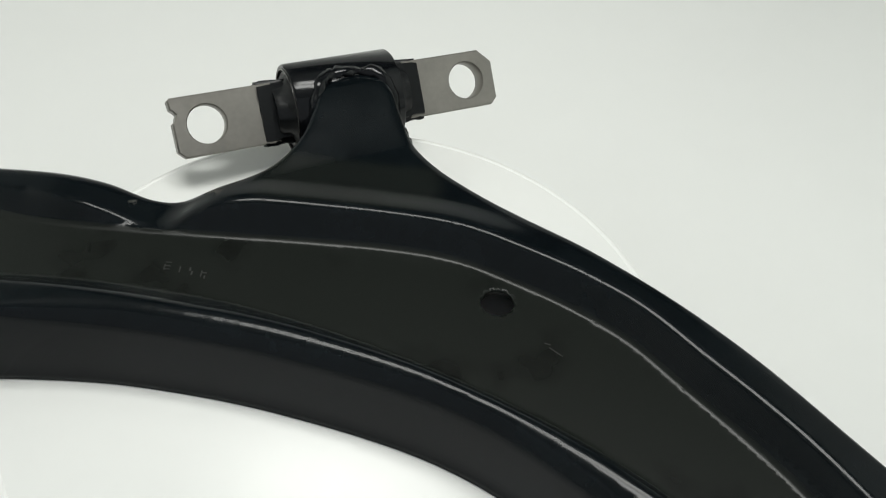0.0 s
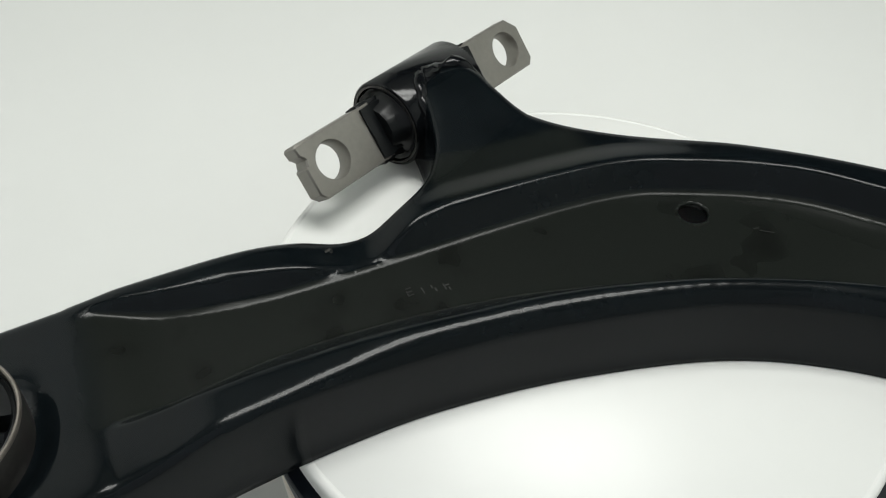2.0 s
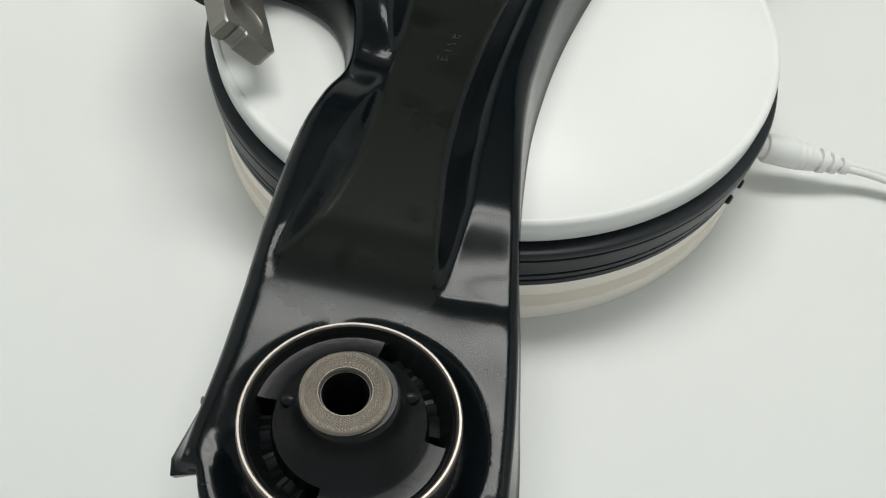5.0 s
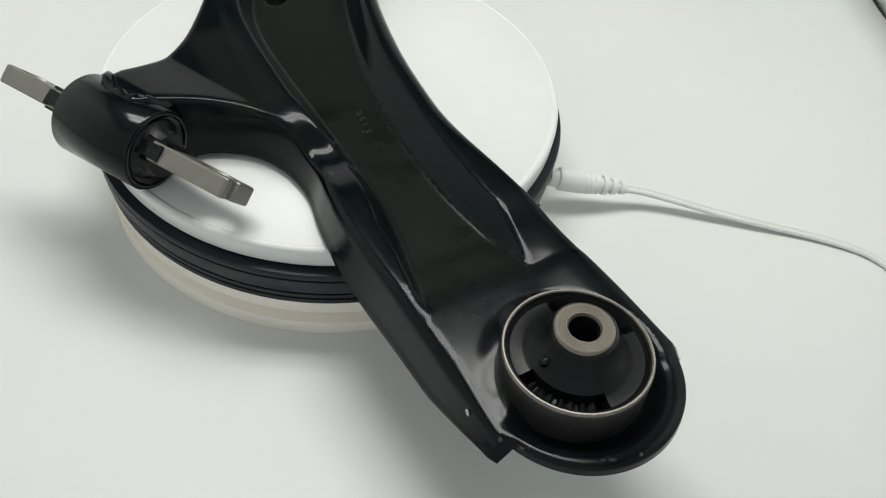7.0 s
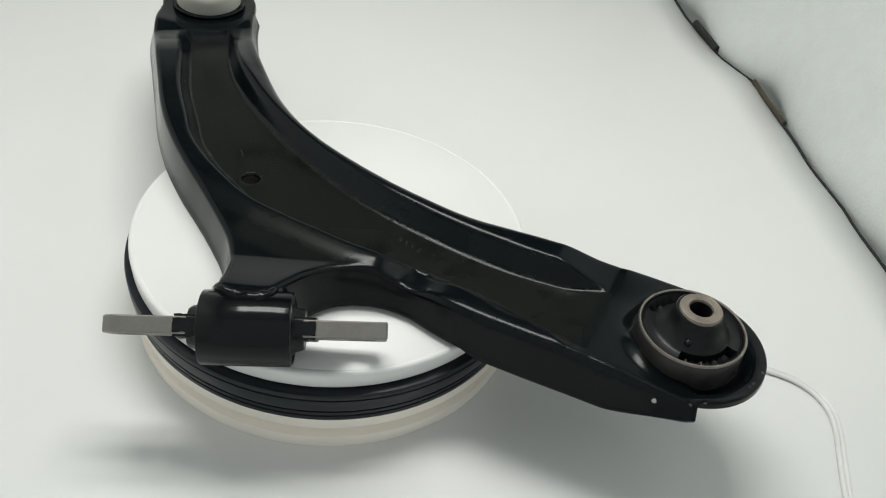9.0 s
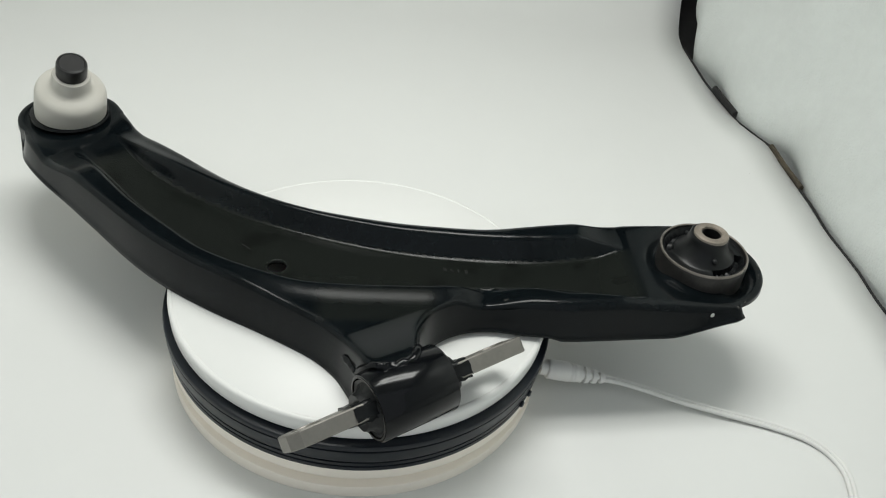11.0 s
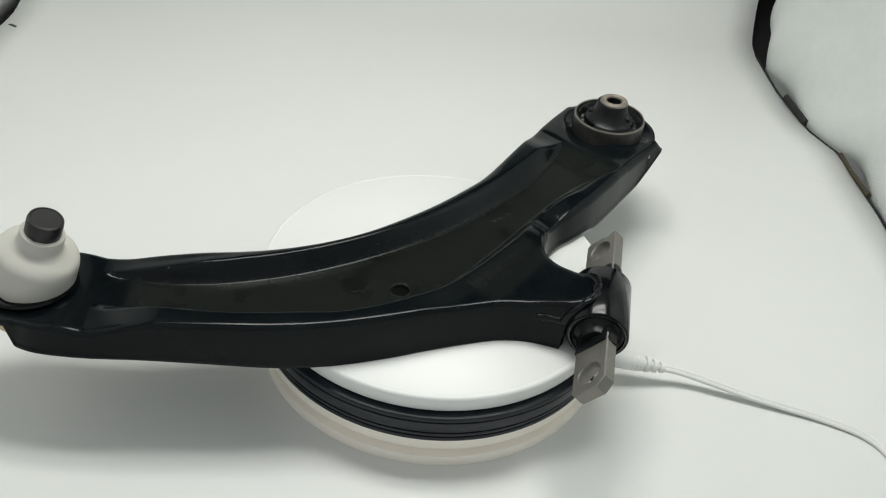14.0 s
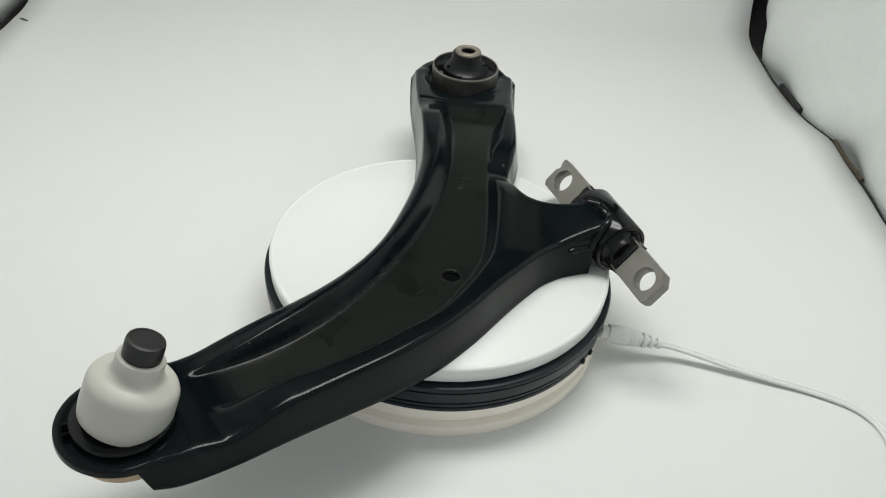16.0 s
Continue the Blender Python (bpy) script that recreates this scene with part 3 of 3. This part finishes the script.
def bar_end(parent, sign, notched):
    """A flat steel tongue with a bolt hole, lying in the tilted plane of the pin."""
    bm = bmesh.new()
    wide, thick, x0, x1 = 0.0128, 0.0046, 0.030, 0.0735
    hx, hr = 0.0595, 0.0082
    # outline in (along, across), then the hole ring
    out = [(x0, -wide), (x1 - 0.003, -wide), (x1, -wide + 0.003)]
    if notched:
        out += [(x1, 0.0022), (x1 - 0.0013, 0.0030), (x1 - 0.0016, 0.0044), (x1 - 0.0022, 0.0056), (x1 - 0.0012, 0.0070), (x1, 0.0080), (x1 + 0.0004, wide - 0.0010), (x1 - 0.0008, wide)]
    else:
        out += [(x1, wide - 0.006), (x1 - 0.006, wide)]
    out += [(x1 - 0.0065, wide), (x0, wide)]
    hole = [(hx + hr * math.cos(a), hr * math.sin(a)) for a in (2 * math.pi * k / 40 for k in range(40))]
    from mathutils.geometry import delaunay_2d_cdt
    ring = np.array(out)
    t = np.roll(ring, -1, 0) - np.roll(ring, 1, 0)
    nrm = np.stack([t[:, 1], -t[:, 0]], 1) / np.linalg.norm(t, axis=1)[:, None]
    bev = 0.0007
    n, m = len(out), len(hole)
    inner = [tuple(q) for q in ring - nrm * bev]
    bigger = [(hx + (hr + bev * 0.7) * math.cos(a), (hr + bev * 0.7) * math.sin(a)) for a in (2 * math.pi * k / m for k in range(m))]
    V = [Vector(v) for v in inner + bigger]
    E = [(i, (i + 1) % n) for i in range(n)] + [(n + i, n + (i + 1) % m) for i in range(m)]
    vs, _, fs, ov, _, _ = delaunay_2d_cdt(V, E, [], 0, 1e-8)
    pos = {k: i for i, o in enumerate(ov) for k in o}
    keep = []
    for f in fs:
        c = sum((vs[i] for i in f), Vector((0, 0))) / len(f)
        if (c - Vector((hx, 0))).length > hr + bev * 0.6 and inside(np.array([tuple(c)]), np.array(inner))[0]:
            keep.append(f)
    caps = []
    for side in (1, -1):
        cap = [bm.verts.new((v.x, v.y, side * thick)) for v in vs]
        caps.append(cap)
        for f in keep:
            bm.faces.new([cap[i] for i in (f if side > 0 else reversed(f))])
    for loop, first in ((out, 0), (hole, n)):
        full = [[bm.verts.new((q[0], q[1], side * (thick - bev))) for q in loop] for side in (1, -1)]
        c = len(loop)
        for i in range(c):
            j = (i + 1) % c
            bm.faces.new((caps[0][pos[first + i]], caps[0][pos[first + j]], full[0][j], full[0][i]))
            bm.faces.new((full[0][i], full[0][j], full[1][j], full[1][i]))
            bm.faces.new((full[1][i], full[1][j], caps[1][pos[first + j]], caps[1][pos[first + i]]))
    bm.verts.ensure_lookup_table()
    for v in [v for v in bm.verts if not v.link_faces]:
        bm.verts.remove(v)
    bm.transform(PIN_FRAME @ (Matrix() if sign > 0 else Matrix.Rotation(math.pi, 4, "X") @ Matrix.Rotation(math.pi, 4, "Z")))
    return part("tongue", bm, STEEL, parent, "notched bare steel tongue with a bolt hole" if notched else "bare steel tongue with a bolt hole", 35)


# frame of the pin: x along the tube, y up the tongue's width, z its normal
_across = Vector((0.588, 0.286, 0.757))
_across = (_across - TUBE_DIR * _across.dot(TUBE_DIR)).normalized()
_normal = TUBE_DIR.cross(_across)
PIN_FRAME = Matrix.Translation(TUBE_MID) @ Matrix((TUBE_DIR, _across, _normal)).transposed().to_4x4()


def front_bushing(parent):
    ax = PIN_FRAME @ Matrix.Rotation(math.pi / 2, 4, "Y")        # lathe axis along the tube
    L, R = 0.0238, 0.0200
    tube = part("tube", lathe([(0.0172, -L + 0.002), (0.0178, -L), (0.0194, -L), (R, -L + 0.0008), (R, L - 0.0008), (0.0194, L), (0.0178, L), (0.0172, L - 0.002), (0.0172, -L + 0.002)], ax, 72),
                TUBE, parent, "glossy black painted tube")
    for e in (-1, 1):
        part("tube_lip", lathe([(0.0176, e * (L - 0.001)), (0.0176, e * (L + 0.0003)), (0.0185, e * (L + 0.0003)), (0.0185, e * (L - 0.001))], ax, 64), LIP, tube, "scuffed bare lip of the tube")
    ragged = lambda r, z, a: (r * (1 + 0.02 * math.sin(5 * a + z * 900) + 0.012 * math.sin(13 * a)), z)
    part("rubber", lathe([(0, -L - 0.0065), (0.0105, -L - 0.0065), (0.0112, -L - 0.005), (0.0118, -L - 0.002), (0.0150, -L + 0.0012), (0.0168, -L + 0.0004), (0.0172, -L + 0.004),
                          (0.0172, L - 0.004), (0.0168, L - 0.0004), (0.0150, L - 0.0012), (0.0118, L + 0.002), (0.0112, L + 0.005), (0.0105, L + 0.0065), (0, L + 0.0065)],
                         ax, 48, ragged), RUBBER, tube, "black rubber bush core")
    for s in (-1, 1):
        bm = bmesh.new()
        bmesh.ops.create_cube(bm, size=1.0)
        bmesh.ops.scale(bm, vec=(0.0175, 0.0275, 0.0118), verts=bm.verts)
        bmesh.ops.bevel(bm, geom=list(bm.edges), offset=0.0022, segments=3, affect="EDGES")
        bmesh.ops.subdivide_edges(bm, edges=[e for e in bm.edges if e.calc_length() > 0.006], cuts=4, use_grid_fill=True)
        for v in bm.verts:
            v.co += Vector((0.7 * noise.noise(v.co * 420), noise.noise(v.co * 380 + Vector((3, 1, 2))), noise.noise(v.co * 400 + Vector((9, 4, 7))))) * 0.0009
        bm.transform(PIN_FRAME @ Matrix.Translation((s * 0.0300, 0, 0)))
        part("rubber_skirt", bm, RUBBER, tube, "torn black rubber edge on the tongue", 50)
    bar_end(parent, 1, False)
    bar_end(parent, -1, True)
    # weld bead where the neck meets the tube
    pts = []
    side = np.concatenate([convex[-10:-1], neck_end[:-1], bay[:9]])
    for q in side:
        w = (q[0] - TUBE_MID.x) * 0.897 + (q[1] - TUBE_MID.y) * 0.441
        z = TUBE_MID.z + math.sqrt(max(0.0, R * R - min(w, 0.0) ** 2)) + 0.0006
        p = Vector((q[0], q[1], min(z, float(arm_height(q[None])[0]))))
        pts.append(p + Vector((noise.noise(p * 300), noise.noise(p * 310), noise.noise(p * 290))) * 0.0012)
    bm = tube_along(pts, 0.0029, 10)
    for v in bm.verts:
        v.co += Vector((noise.noise(v.co * 700), noise.noise(v.co * 690 + Vector((5, 0, 0))), noise.noise(v.co * 710 + Vector((0, 5, 0))))) * 0.0014
    part("weld_bead", bm, TUBE, parent, "lumpy black painted weld", 70)


def rear_bushing(parent):
    m = Matrix.Translation((REAR[0], REAR[1], 0))
    ring = part("bush_ring", lathe([(0.0275, 0.070), (0.0300, 0.070), (0.0300, 0.0975), (0.0297, 0.0990), (0.0290, 0.0997), (0.0283, 0.0994), (0.0279, 0.098), (0.0275, 0.070)], m, 96),
                RINGWALL, parent, "dark oiled steel outer ring")
    part("ring_lip", lathe([(0.0284, 0.0985), (0.0298, 0.0985), (0.0298, 0.0994), (0.0294, 0.1000), (0.0288, 0.1000), (0.0284, 0.0996), (0.0284, 0.0985)], m, 96), RING, ring, "bare worn steel lip")

    def lobes(r, z, a):
        # two kidney-shaped, ribbed voids in the rubber
        q = math.cos(a - 0.70)
        big = 0.0208 < r < 0.0250 and abs(q) > 0.74
        end = 0.0208 < r < 0.0250 and 0.74 < abs(q) < 0.82
        return r, z - (0.0070 if end else 0.0034 + 0.0010 * math.sin(34 * a) if big else 0.0)

    prof = [(0, 0.074), (0.0278, 0.074), (0.0278, 0.0980), (0.0272, 0.0983), (0.02675, 0.0977), (0.0262, 0.0971), (0.0240, 0.0971), (0.0220, 0.0976), (0.0212, 0.0977), (0.0203, 0.0984), (0.01985, 0.0987),
            (0.0180, 0.1004), (0.0160, 0.1026), (0.0145, 0.1050), (0.0135, 0.1080), (0.0130, 0.1106), (0.0127, 0.1124), (0.0121, 0.1131), (0.0108, 0.1131), (0.0108, 0.0800), (0, 0.0800)]
    part("rubber", lathe(prof, m, 120, lobes), RUBBER, ring, "moulded black rubber with voids")
    for a in (0.04, math.pi + 0.50):
        bm = bmesh.new()
        bmesh.ops.create_icosphere(bm, subdivisions=3, radius=1.0)
        bmesh.ops.scale(bm, vec=(0.0026, 0.0019, 0.0022), verts=bm.verts)
        bm.transform(m @ Matrix.Translation((0.0162 * math.cos(a), 0.0162 * math.sin(a), 0.1021)) @ Matrix.Rotation(a, 4, "Z"))
        part("rubber_nub", bm, RUBBER, ring)
    # end face pressed with a fine waffle of points
    def waffle(r, z, a):
        on = 0.0070 < r < 0.0110 and z > 0.114
        return r, z + (0.00022 * math.sin(r * 9000) * math.sin(46 * a) if on else 0.0)

    face = [(0.0068 + 0.000165 * k, 0.1147) for k in range(27)]
    part("sleeve", lathe([(0.0064, 0.086), (0.0064, 0.1140)] + face + [(0.0113, 0.1146), (0.0116, 0.1142), (0.0116, 0.086), (0.0064, 0.086)],
                         m @ Matrix.Translation((0.0009, 0.0006, 0)), 230, waffle), SLEEVE, ring, "waffle-faced bare steel centre sleeve")
    # dark liner puts the bore's inner shade into its colour
    part("bore", lathe([(0.0050, 0.080), (0.00635, 0.080), (0.00635, 0.1134), (0.0061, 0.1134), (0.0061, 0.082), (0, 0.082)], m @ Matrix.Translation((0.0009, 0.0006, 0)), 48), PIN, ring, "dark liner for the shade inside the bolt bore")


def ball_joint(parent):
    foot = Vector((BALL[0], BALL[1], 0.0888))
    lean = Matrix.Translation(foot) @ (Vector((-0.1442, -0.2027, 0.1400)) - foot).to_track_quat("Z", "Y").to_matrix().to_4x4()
    up = Matrix.Translation(foot)
    h = part("ball_housing", lathe([(0, -0.0255), (0.019, -0.0255), (0.0245, -0.0240), (0.0275, -0.0205), (0.0285, -0.015), (0.0285, -0.004), (0.0250, -0.003), (0.0250, 0.0), (0, 0.0)], up, 64), BRASS, parent, "tan plated housing cap")
    part("clip_ring", lathe([(0, -0.0005), (0.0275, -0.0005), (0.0284, 0.0012), (0.0278, 0.0030), (0.0258, 0.0036), (0.0200, 0.0036), (0, 0.0030)], up, 64), TUBE, h, "black retaining ring")
    bm = bmesh.new()
    for k, turn in enumerate((2.92, 3.16)):
        g = bmesh.ops.create_cube(bm, size=1.0)["verts"]
        bmesh.ops.scale(bm, vec=(0.0052, 0.0022, 0.0030 + 0.0006 * k), verts=g)
        bmesh.ops.transform(bm, matrix=up @ Matrix.Rotation(turn + 0.6, 4, "Z") @ Matrix.Translation((0.0292, 0, 0.0012)), verts=g)
    bmesh.ops.bevel(bm, geom=list(bm.edges), offset=0.0006, segments=2, affect="EDGES")
    part("clip_tab", bm, TUBE, h, "bent ends of the retaining ring")
    part("boot", lathe([(0, 0.001), (0.0240, 0.001), (0.0248, 0.002), (0.0252, 0.008), (0.0250, 0.016), (0.0249, 0.0222), (0.0245, 0.0250), (0.0233, 0.0274), (0.0208, 0.0294), (0.0174, 0.0307), (0.0149, 0.0320),
                        (0.0136, 0.0337), (0.0132, 0.0358), (0.0132, 0.0416), (0.0127, 0.0427), (0.0108, 0.0431), (0, 0.0431)], lean, 72), BOOT, h, "translucent white plastic cap")
    part("stud", lathe([(0, 0.040), (0.0102, 0.040), (0.0106, 0.0420), (0.0106, 0.0518), (0.0101, 0.0536), (0.0088, 0.0543), (0.0084, 0.0537), (0, 0.0536)], lean, 40), PIN, h, "black coated stud end")


def arm_marks(parent):
    # stamped characters, too worn to read
    for k, (u, v, w, h) in enumerate(((0, 0, 0.0022, 0.0004), (0, 0.0013, 0.0018, 0.0004), (0, 0.0026, 0.0022, 0.0004), (-0.0010, 0.0013, 0.0004, 0.0028), (0.0048, 0.0013, 0.0004, 0.0030),
                                      (0.0085, 0.0004, 0.0005, 0.0016), (0.0095, 0.0018, 0.0005, 0.0018), (0.0130, 0.0013, 0.0004, 0.0030), (0.0140, 0.0004, 0.0018, 0.0005), (0.0145, 0.0020, 0.0005, 0.0014))):
        x, y = 0.0140 - v - 0.0004 * k, 0.0660 - u
        bm = bmesh.new()
        bmesh.ops.create_cube(bm, size=1.0)
        bmesh.ops.scale(bm, vec=(h, w, 0.0003), verts=bm.verts)
        bm.transform(Matrix.Translation((x, y, PLATE + 0.00008)) @ Matrix.Rotation(0.06, 4, "Z"))
        part("stamp_mark", bm, STAMP, parent)
    bm = bmesh.new()
    bmesh.ops.create_icosphere(bm, subdivisions=2, radius=1.0)
    for v in bm.verts:
        v.co *= 1 + 0.35 * noise.noise(v.co * 2.1)
    bmesh.ops.scale(bm, vec=(0.0003, 0.0013, 0.0021), verts=bm.verts)
    bm.transform(Matrix.Translation((0.0478, 0.2242, 0.0806)))
    part("paint_chip", bm, CHIP, parent, "pale chip in the black paint")
    for x, y, length, turn in ((-0.0076, -0.0736, 0.0022, 1.35), (-0.0108, -0.0765, 0.0056, 0.95)):
        bm = bmesh.new()
        bmesh.ops.create_cube(bm, size=1.0)
        bmesh.ops.scale(bm, vec=(length, 0.00035, 0.0003), verts=bm.verts)
        bm.transform(Matrix.Translation((x, y, PLATE + 0.00008)) @ Matrix.Rotation(turn, 4, "Z"))
        part("scratch", bm, STAMP, parent, "pale scratch in the paint")
    # solid black disc: the small drain hole's darkness given as colour
    m = Matrix.Translation((0.0500, 0.0470, 0.0802))
    part("drain_hole_disc", lathe([(0, -0.0002), (0.0011, -0.0002), (0.0011, 0.0004), (0, 0.0004)], m @ Matrix.Rotation(math.pi / 2, 4, "Y"), 12), RUBBER, parent)


def control_arm():
    a = tagged(new("control_arm"), "black painted steel car suspension control arm with bushings", "car part")
    arm_body(a)
    front_bushing(a)
    rear_bushing(a)
    ball_joint(a)
    arm_marks(a)
    return a


arm = control_arm()


# ---- what turns ----
def motions():
    rows = [(t, pose(0, 0, 0, 0, 0, SPEED * (t - 16.0))) for t in np.arange(0, 16.01, 0.5)]
    walk(arm, rows)
    walk(disc, rows)


motions()
